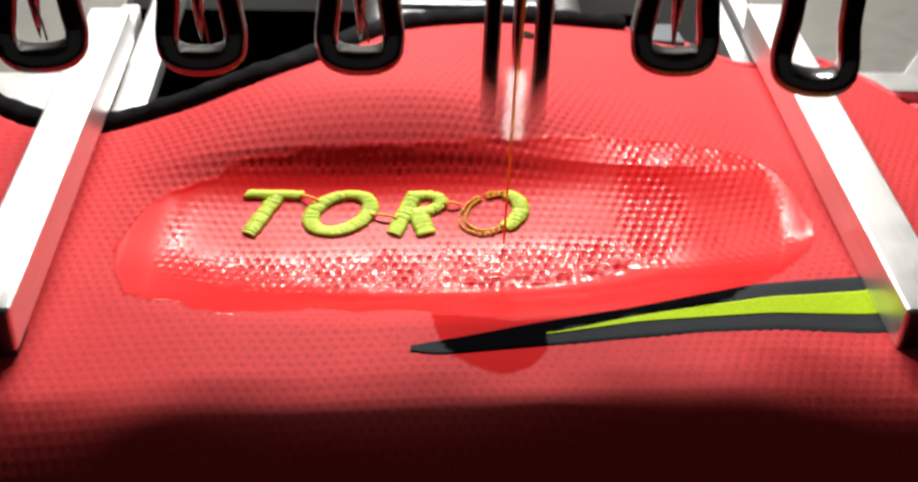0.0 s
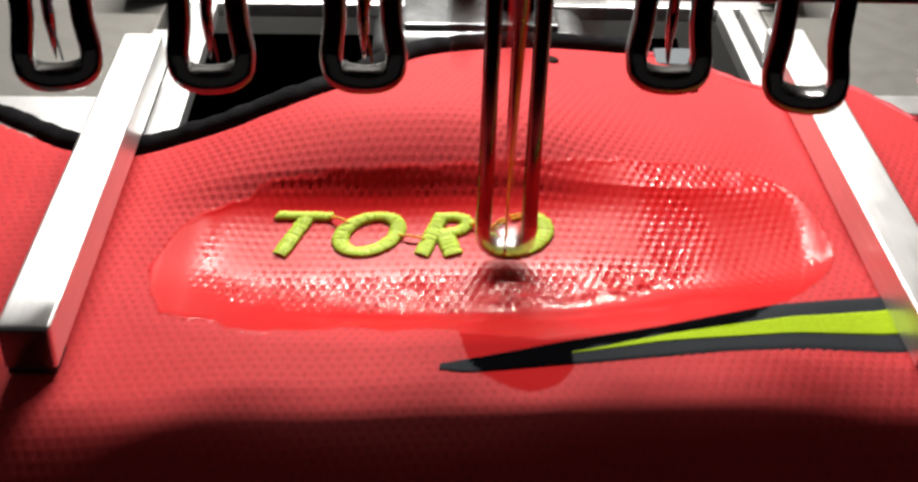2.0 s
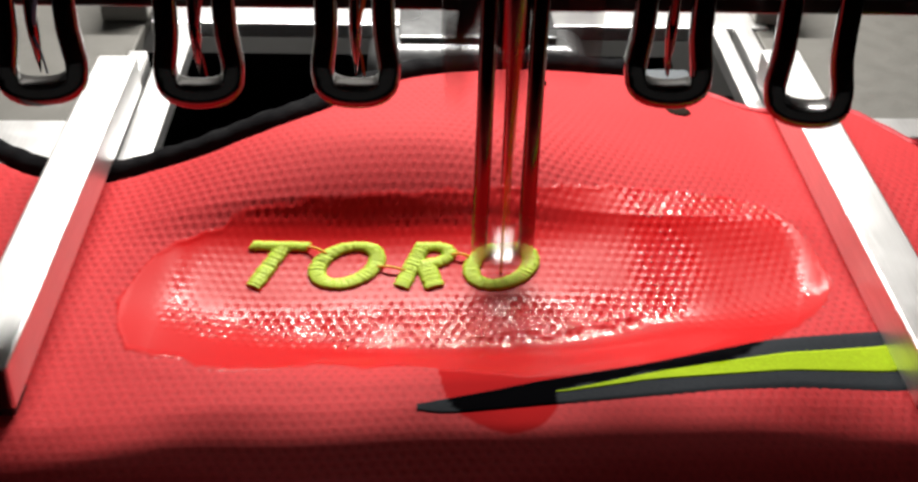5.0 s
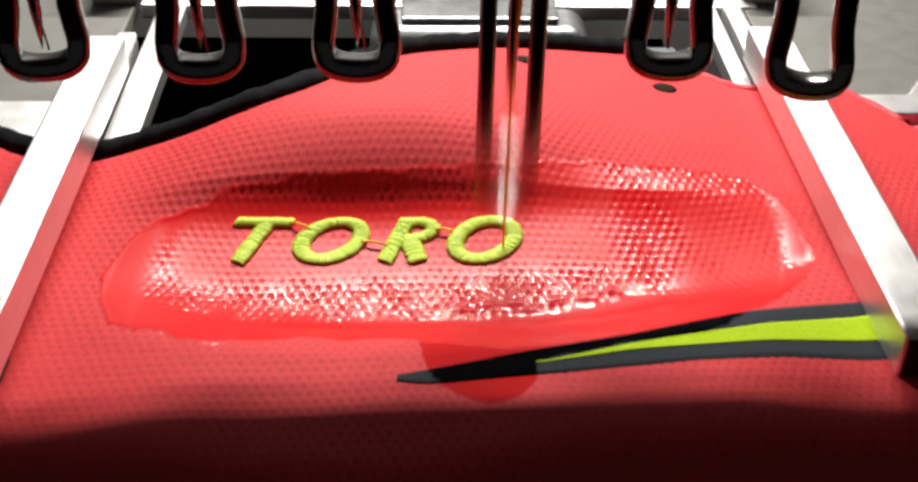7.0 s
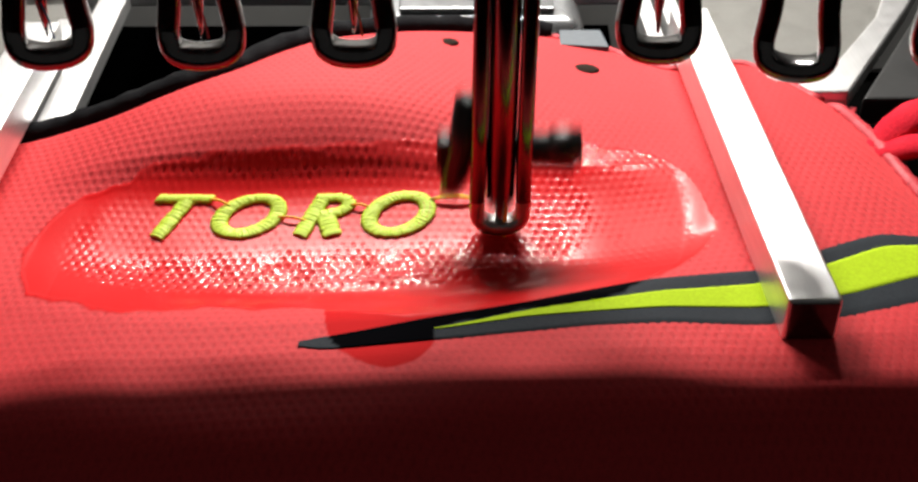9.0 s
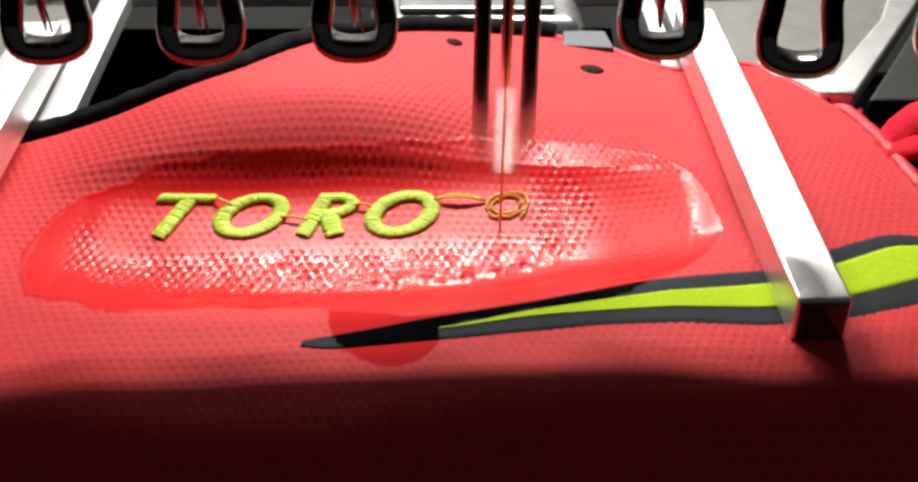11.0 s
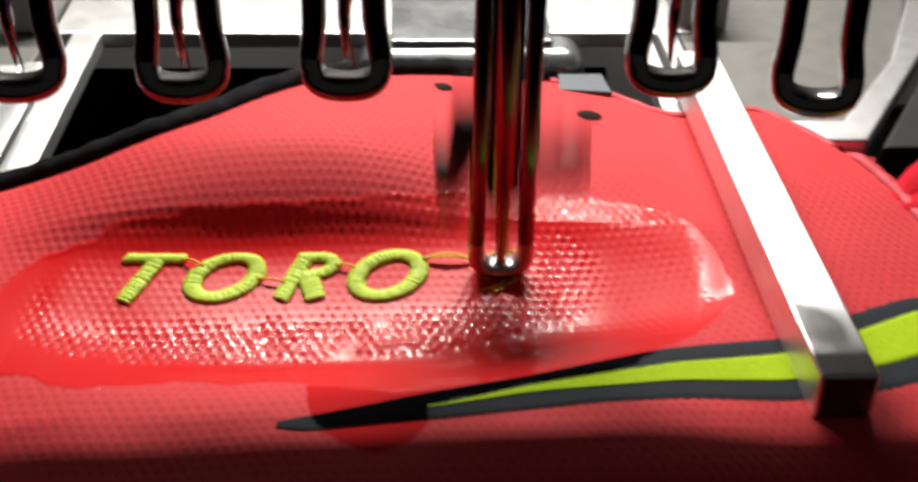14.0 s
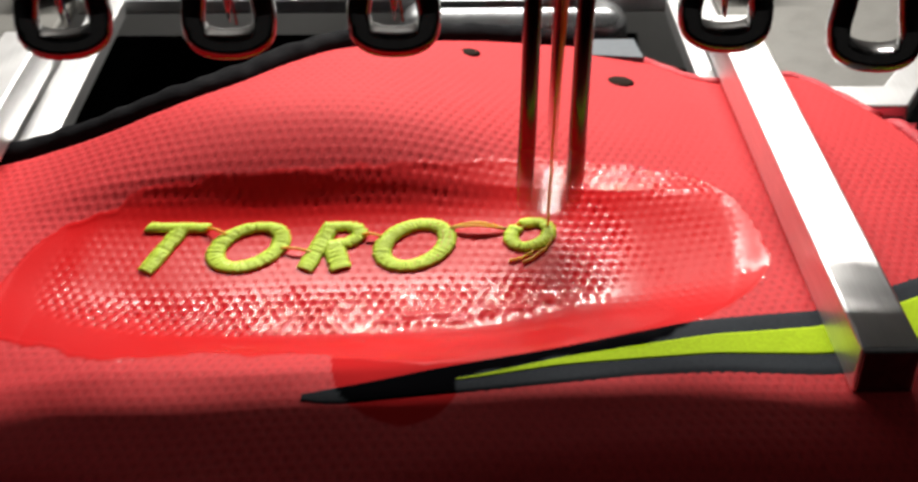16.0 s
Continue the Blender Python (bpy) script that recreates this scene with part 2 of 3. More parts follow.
def ripple(x, y, k):
    return np.sin(0.31 * k * x + 1.3 + 0.17 * k * y) + 0.6 * np.sin(0.53 * k * x - 0.41 * k * y + 0.4) + 0.4 * np.sin(0.9 * k * y + 0.2 * k * x)


def saucer(x, y):
    return (np.abs((x + 10) / 46) ** 2.4 + np.abs((y + 0.2 - 0.045 * (x + 10)) / 19.5) ** 2.4) ** (1 / 2.4)


def form(x, y):
    """Height of the stretched side of the shoe: a shallow saucer round the lettering, a steep swelling behind it,
    a fold at the toe end and a roll over towards the sole."""
    x, y = np.asarray(x, float), np.asarray(y, float)
    rim = 2.2 + 0.7 * step(-30, 12, x) - 0.6 * step(14, 36, x) - 1.5 * step(-38, -62, x)
    side = np.exp(-np.abs((x + 21) / 27) ** 2.6)
    bowl = -0.4 + 0.006 * np.clip(y + 11, 0, 22) ** 2
    z = bowl + (rim - bowl) * 1.12 * step(0.64, 1.2, saucer(x, y))
    z = z + (bowl - z) * 0.85 * step(3, 12, y) * side
    behind = np.logaddexp(0, (y - 8.2 - 0.05 * (x + 20)) * 0.8) / 0.8
    z = z + side * (9.4 * (1 - np.exp(-behind / 8.2)) - 2.5 * step(18, 36, y))
    z = z - 0.06 * np.clip(y - 26, 0, 60) * (0.35 + side)
    z = z + 0.22 * np.exp(-((x - 33.4 + 0.012 * (y - 5) ** 2) / 1.5) ** 2) * step(-5, 0, y) * (1 - step(10, 16, y))
    z = z + 0.07 * ripple(x, y, 0.55)
    front = np.clip(-20.4 - y, 0, 200)
    z = z + 0.03 * front * step(0, 3, front)
    roll = np.clip(-33.5 - 5.5 * np.exp(-((x + 22) / 22) ** 2) - y, 0, 90)
    z = z - np.where(roll < 9.6, roll ** 2 / 24.0, 3.84 + (roll - 9.6) * 0.8)
    drop = np.clip(3 - (edge_y(x) - y), 0, 3)
    return z - 0.12 * drop ** 2


# the soaked patch: its upper and lower edge along x, and the lower edge of the glossy film
WET_TOP = ([-55.4, -54.6, -53.2, -51.5, -50.0, -45, -43.6, -42.6, -38.5, -32, -24, -12.7, -3, 4, 8.5, 16.5, 22, 26, 29.3, 32, 33.8, 34.8],
           [-5.2, -2.6, 1.8, 4.6, 6.0, 7.8, 8.2, 9.6, 10.5, 10.9, 11.6, 12.5, 13.9, 15.5, 16.5, 17.0, 16.4, 15.4, 13.8, 10.2, 5.0, -1.6])
WET_LOW = ([-55.4, -54.3, -52.3, -48.7, -45, -43.4, -38.3, -33.3, -29, -24.2, -20.3, -15.9, -15.4, -14.5, -13.5, -10.2, -7.6, -4.5, -2.9, -2.7, 6.7, 17, 20, 22.4, 25.3, 28.2, 31.8, 33.8, 34.8],
           [-5.2, -10.6, -15.5, -17.3, -17.9, -19.5, -20.7, -19.8, -18.7, -19.4, -18.7, -19.4, -24.7, -27.5, -29.0, -31.3, -31.9, -30.6, -27.4, -25.0, -22.6, -20.6, -18.4, -16.1, -13.8, -11.7, -8.0, -5.1, -1.8])
FILM_LOW = ([-55.4, -54.3, -52.3, -48.7, -45, -43.4, -38.3, -33.3, -29, -24.2, -20.3, -15.9, -8, 0, 6.7, 17, 20, 22.4, 25.3, 28.2, 31.8, 33.8, 34.8],
            [-5.2, -10.6, -15.5, -17.3, -17.9, -19.5, -20.7, -19.8, -18.7, -19.4, -18.7, -19.9, -22.2, -22.2, -21.0, -18.6, -17.4, -16.1, -13.8, -11.7, -8.0, -5.1, -1.8])


def depth_inside(x, y, part="all"):
    """How far inside the wet patch a point lies, with a ragged edge."""
    w = 0.16 * ripple(x, y, 2.3) + 0.10 * ripple(x + 3, y, 5.1)
    low = np.interp(x, *(FILM_LOW if part == "film" else WET_LOW))
    return w + np.minimum(np.minimum(np.interp(x, *WET_TOP) - y, y - low), np.minimum(x + 55.3, 34.7 - x))


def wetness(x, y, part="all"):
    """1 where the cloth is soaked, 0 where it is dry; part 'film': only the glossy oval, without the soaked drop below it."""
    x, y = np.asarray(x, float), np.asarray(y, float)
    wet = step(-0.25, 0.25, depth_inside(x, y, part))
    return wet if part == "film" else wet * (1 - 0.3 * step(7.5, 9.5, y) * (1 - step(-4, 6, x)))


def sunken(x, y):
    """Where hardly any film is left on the soaked cloth: between the saucer and the fold at the toe end."""
    far = step(13.0, 22.0, x - 0.1 * y) * (1 - step(30.5, 32, x + 0.012 * (y - 5) ** 2))
    heel = 1 - step(-52.0, -46.5, x)
    return np.maximum(0.9 * heel, far * step(-13, -9, y) * (1 - step(8.5, 11, y - 0.15 * (x - 20))))


def haziness(x, y):
    """Where the film has sunk into the cloth and only a dull sheen is left: round the lettering, towards the toe and on the fold."""
    middle = step(-7.5, -1.5, y - 0.08 * (x + 12)) * (1 - step(9, 13, x)) * step(-50, -44, x)
    fold = np.exp(-((x - 33.4 + 0.012 * (y - 5) ** 2) / 1.6) ** 2) * step(-6, -1, y)
    return np.clip(np.maximum(np.maximum(0.8 * middle, sunken(x, y)), fold), 0, 1)


def graininess(x, y):
    """Where the film lies thin and the knit still shows through it."""
    yy = y + 0.6 - 0.09 * (x + 12)
    core = np.sqrt(np.abs((x + 15.5) / 35.5) ** 2.6 + np.abs(yy / np.where(yy > 0, 14.0, 12.7)) ** 2.6)
    right = np.sqrt(((x - 21) / 13) ** 2 + ((y - 1) / 13) ** 2)
    rough = np.maximum((1 - step(0.9, 1.06, core)) * (1 - 0.72 * step(-7.5, -1.5, y - 0.08 * (x + 12)) * (1 - step(8, 12, x))), 0.34 * (1 - step(0.7, 1.1, right)))
    rough = np.maximum(rough, 0.8 * step(6.5, 9, y) * (1 - step(-4, 6, x)) + 0.2 * step(11, 14, y))
    return np.maximum(rough, 0.95 * step(4, 12, x) * step(6, 12, y))


DROPS = [(-10.6, -10.9, 0.9, 0.5), (-7.6, -10.2, 1.0, 0.6), (-4.2, -9.8, 1.5, 0.9), (-2.4, -11.2, 0.8, 0.5), (0.9, -9.4, 1.2, 0.6), (4.6, -9.0, 1.0, 0.5), (8.2, -7.4, 0.8, 0.5)]


def beads(x, y):
    """Small pools of liquid standing on the film along the lower rim of the saucer."""
    return sum(np.exp(-(((x - cx) / rx) ** 2 + ((y - cy) / ry) ** 2)) for cx, cy, rx, ry in DROPS)


def weave(x, y):
    """Relief of the knitted mesh; filled flat where the film is thick."""
    wx = x + 0.25 * np.sin(y * 0.21) + 0.012 * y
    wy = y + 0.35 * np.sin(x * 0.13)
    g = np.cos(2 * np.pi * (wx / 1.28 + wy / 2.7)) + np.cos(2 * np.pi * (wx / 1.28 - wy / 2.7))
    g = (0.12 - 1.35 * np.clip(g, 0, 2) ** 1.2 + 0.2 * np.clip(g, -2, 0)) * (1 + 0.16 * ripple(x, y, 4.1))
    wet = wetness(x, y)
    rough = graininess(x, y) * (1 - np.clip(beads(x, y), 0, 1))
    behind = step(24, 42, y + 0.25 * x)
    dry = 0.060 * (1 - 0.4 * step(-14, -22, y)) * (1 - 0.72 * behind) * (0.8 + 0.25 * np.sin(0.11 * x + 0.07 * y))
    return g * (dry * (1 - wet) + wet * 0.064 * rough * (1 + 0.3 * ripple(x + 7, y, 2.3)))


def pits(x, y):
    """How deep the hollows of the dry mesh relief are, from 0 to 1; the colour darkens with it."""
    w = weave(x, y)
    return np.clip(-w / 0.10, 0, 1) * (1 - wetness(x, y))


def surface(x, y):
    x, y = np.asarray(x, float), np.asarray(y, float)
    return form(x, y) + weave(x, y) + 0.14 * beads(x, y) + 0.07 * np.exp(-((depth_inside(x, y, "film") - 0.5) / 0.4) ** 2)


def cloth_sheet():
    xs = np.concatenate([np.arange(-100, -66, 0.5), np.arange(-66, 62, 0.235), np.arange(62, 80, 0.6)])
    vs = np.concatenate([np.linspace(0, 0.27, 90, endpoint=False), np.linspace(0.27, 1, 400)])
    gx, gv = np.meshgrid(xs, vs)
    gy = -78 + (edge_y(gx) + 78) * gv
    gz = surface(gx, gy)
    ny, nx = gx.shape
    co = np.stack([gx, gy, gz], -1).reshape(-1, 3) * MM
    i = np.arange(ny * nx).reshape(ny, nx)
    quads = np.stack([i[:-1, :-1], i[:-1, 1:], i[1:, 1:], i[1:, :-1]], -1).reshape(-1, 4)
    me = bpy.data.meshes.new("upper")
    me.vertices.add(len(co))
    me.vertices.foreach_set("co", co.ravel())
    me.loops.add(quads.size)
    me.loops.foreach_set("vertex_index", quads.ravel())
    me.polygons.add(len(quads))
    me.polygons.foreach_set("loop_start", np.arange(0, quads.size, 4))
    me.polygons.foreach_set("use_smooth", np.ones(len(quads), bool))
    me.update(calc_edges=True)
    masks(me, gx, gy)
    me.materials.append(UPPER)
    return me


shoe = empty("shoe", "red mesh sports shoe with a wet side, clamped under aluminium bars", "shoe")
upper = new("upper", cloth_sheet())
upper.parent = shoe
upper["label"] = "coral red knitted mesh upper with a glossy wet patch"


def band(name, xs, low, high, material, lift, label):
    """A printed band laid on the cloth between two edge curves."""
    rows = 15
    gx = np.repeat(xs[:, None], rows, 1)
    lo, hi = np.interp(xs, *low), np.interp(xs, *high)
    k = np.ones(9) / 9
    lo, hi = (np.convolve(np.pad(v, 4, mode="edge"), k, "valid") for v in (lo, hi))
    lo, hi = (v - 1.1 * (form(xs, v) - 2.0) for v in (lo, hi))
    gy = lo[:, None] + (hi - lo)[:, None] * np.linspace(0, 1, rows)[None]
    gz = form(gx, gy) + weave(gx, gy) * 0.15 + lift
    gz[:, 0] -= 2 * lift + 0.1
    gz[:, -1] -= 2 * lift + 0.1
    verts = np.stack([gx, gy, gz], -1).reshape(-1, 3).tolist()
    faces = [(i * rows + j, (i + 1) * rows + j, (i + 1) * rows + j + 1, i * rows + j + 1) for i in range(len(xs) - 1) for j in range(rows - 1)]
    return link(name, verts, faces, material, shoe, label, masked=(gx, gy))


dark_low = ([-18.4, -17.5, -15, -3, 14.5, 25, 35, 45, 55, 70], [-26.6, -27.3, -27.6, -26.2, -24.1, -23.6, -24.4, -23.2, -20.5, -17])
dark_high = ([-18.4, -17.5, -15, -6, 8, 23, 38, 48, 55, 61, 70], [-26.3, -25.6, -25.0, -22.4, -19.2, -14.4, -12.4, -7.4, -4.6, -5.6, -6.4])
band("stripe", np.arange(-18.3, 66, 0.4), dark_low, dark_high, PRINT_DARK, 0.14, "charcoal printed stripe tapering to a point")
lime_low = ([-3, 8, 24, 36, 47.5, 57, 70], [-24.2, -22.1, -20.6, -21.0, -18.6, -15.2, -12.4])
lime_high = ([-3, 8, 24.7, 37, 47, 54.4, 60, 70], [-24.1, -21.0, -17.1, -15.7, -11.3, -7.8, -7.9, -8.3])
band("stripe_fill", np.arange(-2.9, 66, 0.4), lime_low, lime_high, PRINT_LIME, 0.24, "bright lime inner stripe")

# collar piping, red binding by the laces
xs = np.arange(-99, 19, 1.0)
pv, pf = sweep([(x, edge_y(x) + 1.6, form(x, edge_y(x)) + 0.5 + 0.12 * math.sin(x * 1.7)) for x in xs], [1.9 + 0.10 * math.sin(x * 0.9) for x in xs], 14, 0.85)
link("collar_piping", pv, pf, PIPING, shoe, "thick black knitted collar piping")
xs = np.arange(17, 58, 0.8)
pv, pf = sweep([(x, edge_y(x) + 0.2, form(x, edge_y(x)) + 0.1) for x in xs], [0.9 + 0.08 * math.sin(x * 2.1) for x in xs], 10, 0.8)
link("lace_row_binding", pv, pf, RED_EDGE, shoe, "red stitched binding")


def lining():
    """The black lining behind the collar; its colour also holds the shade of the hollow."""
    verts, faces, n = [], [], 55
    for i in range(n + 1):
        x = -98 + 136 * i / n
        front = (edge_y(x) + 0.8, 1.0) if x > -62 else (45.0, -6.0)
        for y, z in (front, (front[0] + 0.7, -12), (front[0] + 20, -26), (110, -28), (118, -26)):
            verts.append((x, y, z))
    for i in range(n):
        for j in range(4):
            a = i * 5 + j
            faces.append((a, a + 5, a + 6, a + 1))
    return link("lining", verts, faces, LINING, shoe, "black inner lining, shade of the hollow put into its colour")


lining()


def eyelet(x, y, r, turn):
    bm = bmesh.new()
    bmesh.ops.create_cone(bm, cap_ends=True, segments=24, radius1=r, radius2=r * 0.8, depth=0.25)
    bmesh.ops.scale(bm, vec=(1.25, 1.0, 1), verts=bm.verts)
    ob = part("eyelet", bm, EYELET, shoe, "dark punched eyelet hole", True)
    ob.matrix_basis = pose(x * MM, y * MM, (float(form(x, y)) + 0.06) * MM, 0, 0, turn)


eyelet(0.3, 44.6, 1.35, -6)
eyelet(22.2, 40.7, 1.7, -14)

# pull tab behind the lace row
tab = part("tab", prism([(18.8, 49), (26.9, 48), (26.2, 54.5), (19.2, 54.5)], 2.0, 2.9, 0.2), PALE, shoe, "pale blue-grey tab")

# laces at the toe end
for rise, fall, label in ((9.5, 2.0, "flat red shoelace strand rising from its eyelet"), (1.5, 17.0, "flat red shoelace strand lying along the toe edge")):
    run = np.linspace(0, 1, 24)
    path = [(60.2 + 24 * q, 15.5 + rise * math.sin(q * 2.2) - fall * q * (0.4 + 0.6 * q), 0.6 + 4.2 * math.sin(min(q * 3.4, 1.7))) for q in run]
    pv, pf = sweep(path, [2.0 + 0.9 * min(q * 4, 1) + 0.12 * math.sin(q * 40) for q in run], 14, 0.5)
    link("lace", pv, pf, LACE, shoe, label)
ys = np.arange(30, -24, -0.8)
pv, pf = sweep([(float(np.interp(-y, [-30, -25, -19, -8, 10, 30], [58.8, 60.4, 62, 63.3, 66, 80])), y, float(form(58.5, y)) - 0.2) for y in ys], [1.15 + 0.07 * math.sin(y * 2.1) for y in ys], 10, 0.8)
link("lace_row_binding", pv, pf, RED_EDGE, shoe, "red stitched binding at the toe")
part("tongue", prism([(53, 35), (63, 31), (66, 37), (55, 37.4)], -5.5, -2.4, 0.4), RED_EDGE, shoe, "orange-red tongue under the lace row")


# ---- embroidery: satin stitches across each stroke ----
def ground(x, y):
    return float(form(x, y))


def seat(x, y):
    """Where a mark drawn on the flat pattern comes to lie on the curved cloth."""
    x, y = -2.5 + (x + 2.5) * 0.975, -1.9 + (y + 1.9) * 0.92
    v = y
    for _ in range(3):
        v = y - 1.12 * ground(x, v)
    return x - (x + 11) * ground(x, v) / 92, v


def stitch(a, b, rise, r=0.3, seg=7, sides=6):
    """One laid thread from a to b, bowed up over the padding."""
    a, b = seat(*a), seat(*b)
    pts = []
    for i in range(seg + 1):
        s = i / seg
        x, y = a[0] + (b[0] - a[0]) * s, a[1] + (b[1] - a[1]) * s
        pts.append((x, y, ground(x, y) - 0.05 + rise * math.sin(math.pi * min(max(s, 0.03), 0.97)) ** 0.4))
    return sweep(pts, r, sides, 0.7)


def along(points, spacing):
    """Evenly spaced points and directions along a polyline."""
    pts = [Vector((*p, 0)) for p in points]
    out, carry = [], 0.0
    for p, q in zip(pts, pts[1:]):
        d = (q - p).length
        while carry < d:
            out.append((p.lerp(q, carry / d), (q - p).normalized()))
            carry += spacing
        carry -= d
    return out


def satin(points, width, spacing=0.27, rise=0.33, slant=0.0):
    """The stitches of one stroke, in sewing order."""
    made = []
    for i, (p, d) in enumerate(along(points, spacing)):
        n = Vector((-d.y, d.x, 0)) + d * slant
        w = width / 2 * (1 + random.uniform(-0.09, 0.09))
        p = p + d * random.uniform(-0.05, 0.05)
        made.append(stitch((p - n * w)[:2], (p + n * w)[:2], rise * random.uniform(0.9, 1.1), 0.3 * random.uniform(0.9, 1.1)))
    return made


def ring(cx, cy, rx, ry, shear, start, sweep_deg, n=64):
    """An italic oval, clockwise from 'start' degrees."""
    pts = []
    for i in range(n + 1):
        a = math.radians(start - sweep_deg * i / n)
        y = ry * math.sin(a)
        pts.append((cx + rx * math.cos(a) + shear * y, cy + y))
    return pts


def lettered(name, strokes, label):
    v, f = joined([s for stroke in strokes for s in stroke])
    return link(name, v, f, LIME_THREAD, shoe, label)


SH = 0.28
lettered("letter_t", [satin([(-37.0, 6.9), (-39.9, -1.9)], 2.1, slant=0.25), satin([(-41.0, 7.7), (-33.5, 7.5)], 2.0, slant=0.3)], "lime satin-stitched letter T")
lettered("letter_o", [satin(ring(-28.0, 3.2, 3.75, 4.5, SH, 60, 360), 2.15)], "lime satin-stitched letter O")
lettered("letter_r", [satin([(-18.0, 7.6), (-20.7, -1.8)], 2.1, slant=0.25),
                      satin([(-18.6, 7.5), (-15.6, 7.6), (-14.4, 6.7), (-14.4, 5.2), (-15.6, 3.9), (-18.2, 3.3)], 1.9),
                      satin([(-17.6, 3.4), (-16.4, -1.7)], 2.5, slant=-0.2)], "lime satin-stitched letter R")

# the last O is sewn while the clip runs: groups of stitches come up through the cloth in turn
GROWING = []


def sewn(name, stitches, times, label, material, count):
    per = max(1, math.ceil(len(stitches) / count))
    for i, k in enumerate(range(0, len(stitches), per)):
        v, f = joined(stitches[k:k + per])
        ob = link(name, v, f, material, shoe, label)
        GROWING.append((ob, float(np.interp((k + per / 2) / len(stitches), *times))))


O_RING = ring(-7.4, 3.3, 3.85, 4.6, SH, 75, 360)
sewn("satin_segment", satin(O_RING, 2.15), ([0, 0.2, 0.45, 0.72, 0.8, 1], [-1, -0.5, 0.4, 2.2, 3.2, 6.6]), "lime satin stitches of the second letter O", LIME_THREAD, 22)


def running(points, spacing, r=0.17, wander=0.0):
    pts = [Vector((*seat(p.x, p.y), 0)) for p, d in along(points, spacing)]
    pts = [p + Vector((random.uniform(-wander, wander), random.uniform(-wander, wander), 0)) for p in pts]
    return [sweep([(p.x + (q.x - p.x) * s, p.y + (q.y - p.y) * s, ground(p.x, p.y) + 0.08 + 0.22 * math.sin(math.pi * s)) for s in (0, 0.2, 0.5, 0.8, 1)], r, 5) for p, q in zip(pts, pts[1:])]


# thin foundation of the O, then of the digit
v, f = joined(running(ring(-7.4, 3.3, 3.5, 4.2, SH, 120, 360), 0.8, 0.16, 0.15) + running(ring(-7.4, 3.3, 4.2, 5.0, SH, 120, 360), 0.9, 0.16, 0.15))
link("foundation_segment", v, f, GOLD_THREAD, shoe, "thin gold foundation stitches")

NINE_BOWL = ring(7.1, 5.3, 2.35, 2.75, SH, 150, -360)
NINE_TAIL = [(9.7, 6.2), (9.3, 4.0), (7.9, 1.4), (6.4, -0.3), (4.9, -1.0)]
under = running(ring(7.1, 5.3, 2.0, 2.3, SH, 200, 380), 0.7, 0.17, 0.25) + running(ring(7.1, 5.3, 2.8, 3.2, SH, 200, 360), 0.8, 0.17, 0.25)
under += running([(x + 0.5, y) for x, y in NINE_TAIL], 0.8, 0.17, 0.2) + running([(x - 0.6, y + 0.3) for x, y in reversed(NINE_TAIL)], 0.8, 0.17, 0.2)
sewn("foundation_segment", under, ([0, 0.5, 1], [9.0, 10.4, 11.7]), "thin gold foundation stitches of the digit 9", GOLD_THREAD, 10)
sewn("satin_segment", satin(NINE_BOWL, 1.75, 0.32, 0.4) + satin(NINE_TAIL, 1.7, 0.32, 0.4), ([0, 0.3, 0.5, 0.62, 1.0], [13.7, 14.4, 15.2, 15.9, 18.5]), "lime satin stitches of the digit 9", LIME_THREAD, 20)


def jump(name, a, b, arch, strands, at=None):
    pieces, a, b = [], seat(*a), seat(*b)
    for k in range(strands):
        pts = []
        for s in np.linspace(0, 1, 9):
            x, y = a[0] + (b[0] - a[0]) * s, a[1] + (b[1] - a[1]) * s + (0.5 * k - 0.1) * math.sin(math.pi * s)
            pts.append((x, y, ground(x, y) + 0.25 + arch * math.sin(math.pi * s)))
        pieces.append(sweep(pts, 0.17, 6))
    v, f = joined(pieces)
    ob = link(name, v, f, GOLD_THREAD, shoe, "loose gold jump thread between letters")
    if at is not None:
        GROWING.append((ob, at))


jump("jump_thread", (-34.0, 7.2), (-30.8, 5.4), 0.5, 1)
jump("jump_thread", (-24.2, 2.6), (-20.0, 1.6), 0.4, 1)
jump("jump_thread", (-14.2, 5.4), (-11.6, 5.0), 0.4, 1)
jump("jump_thread", (-3.2, 6.6), (4.2, 6.3), 0.6, 2, 7.6)

# ---- clamp bars and the frame they belong to ----
MOVING = [shoe]


def clamp_bar(x0, x1, y0, y1, z0, z1, label):
    bar = empty("clamp_bar", label, "clamp", "clamp bars over the shoe")
    part("bar", block((x0, y0, z0), (x1, y1, z1), 0.35, 3), ALUMINIUM, bar)
    part("pad", block((x0 + 0.3, y0 + 0.3, z0 - 1.2), (x1 - 0.3, y0 + 5, z0 - 0.02), 0.25), RUBBER, bar, "black rubber pad under the bar end")
    # dark steel plate added so that the back-lit bar end looks shaded
    part("shaded_end", block((x0 + 0.35, y0 - 0.25, z0 + 0.35), (x1 - 0.35, y0 - 0.01, z1 - 0.35), 0.06), STEEL, bar, "thin dark plate added for the shade on the bar end")
    MOVING.append(bar)


clamp_bar(36.9, 43.1, -27.3, 51, 2.6, 8.4, "square brushed aluminium clamp bar pressing on the toe side")
clamp_bar(-67.4, -61.3, -27.6, 46, 2.8, 8.7, "square brushed aluminium clamp bar pressing on the heel side")

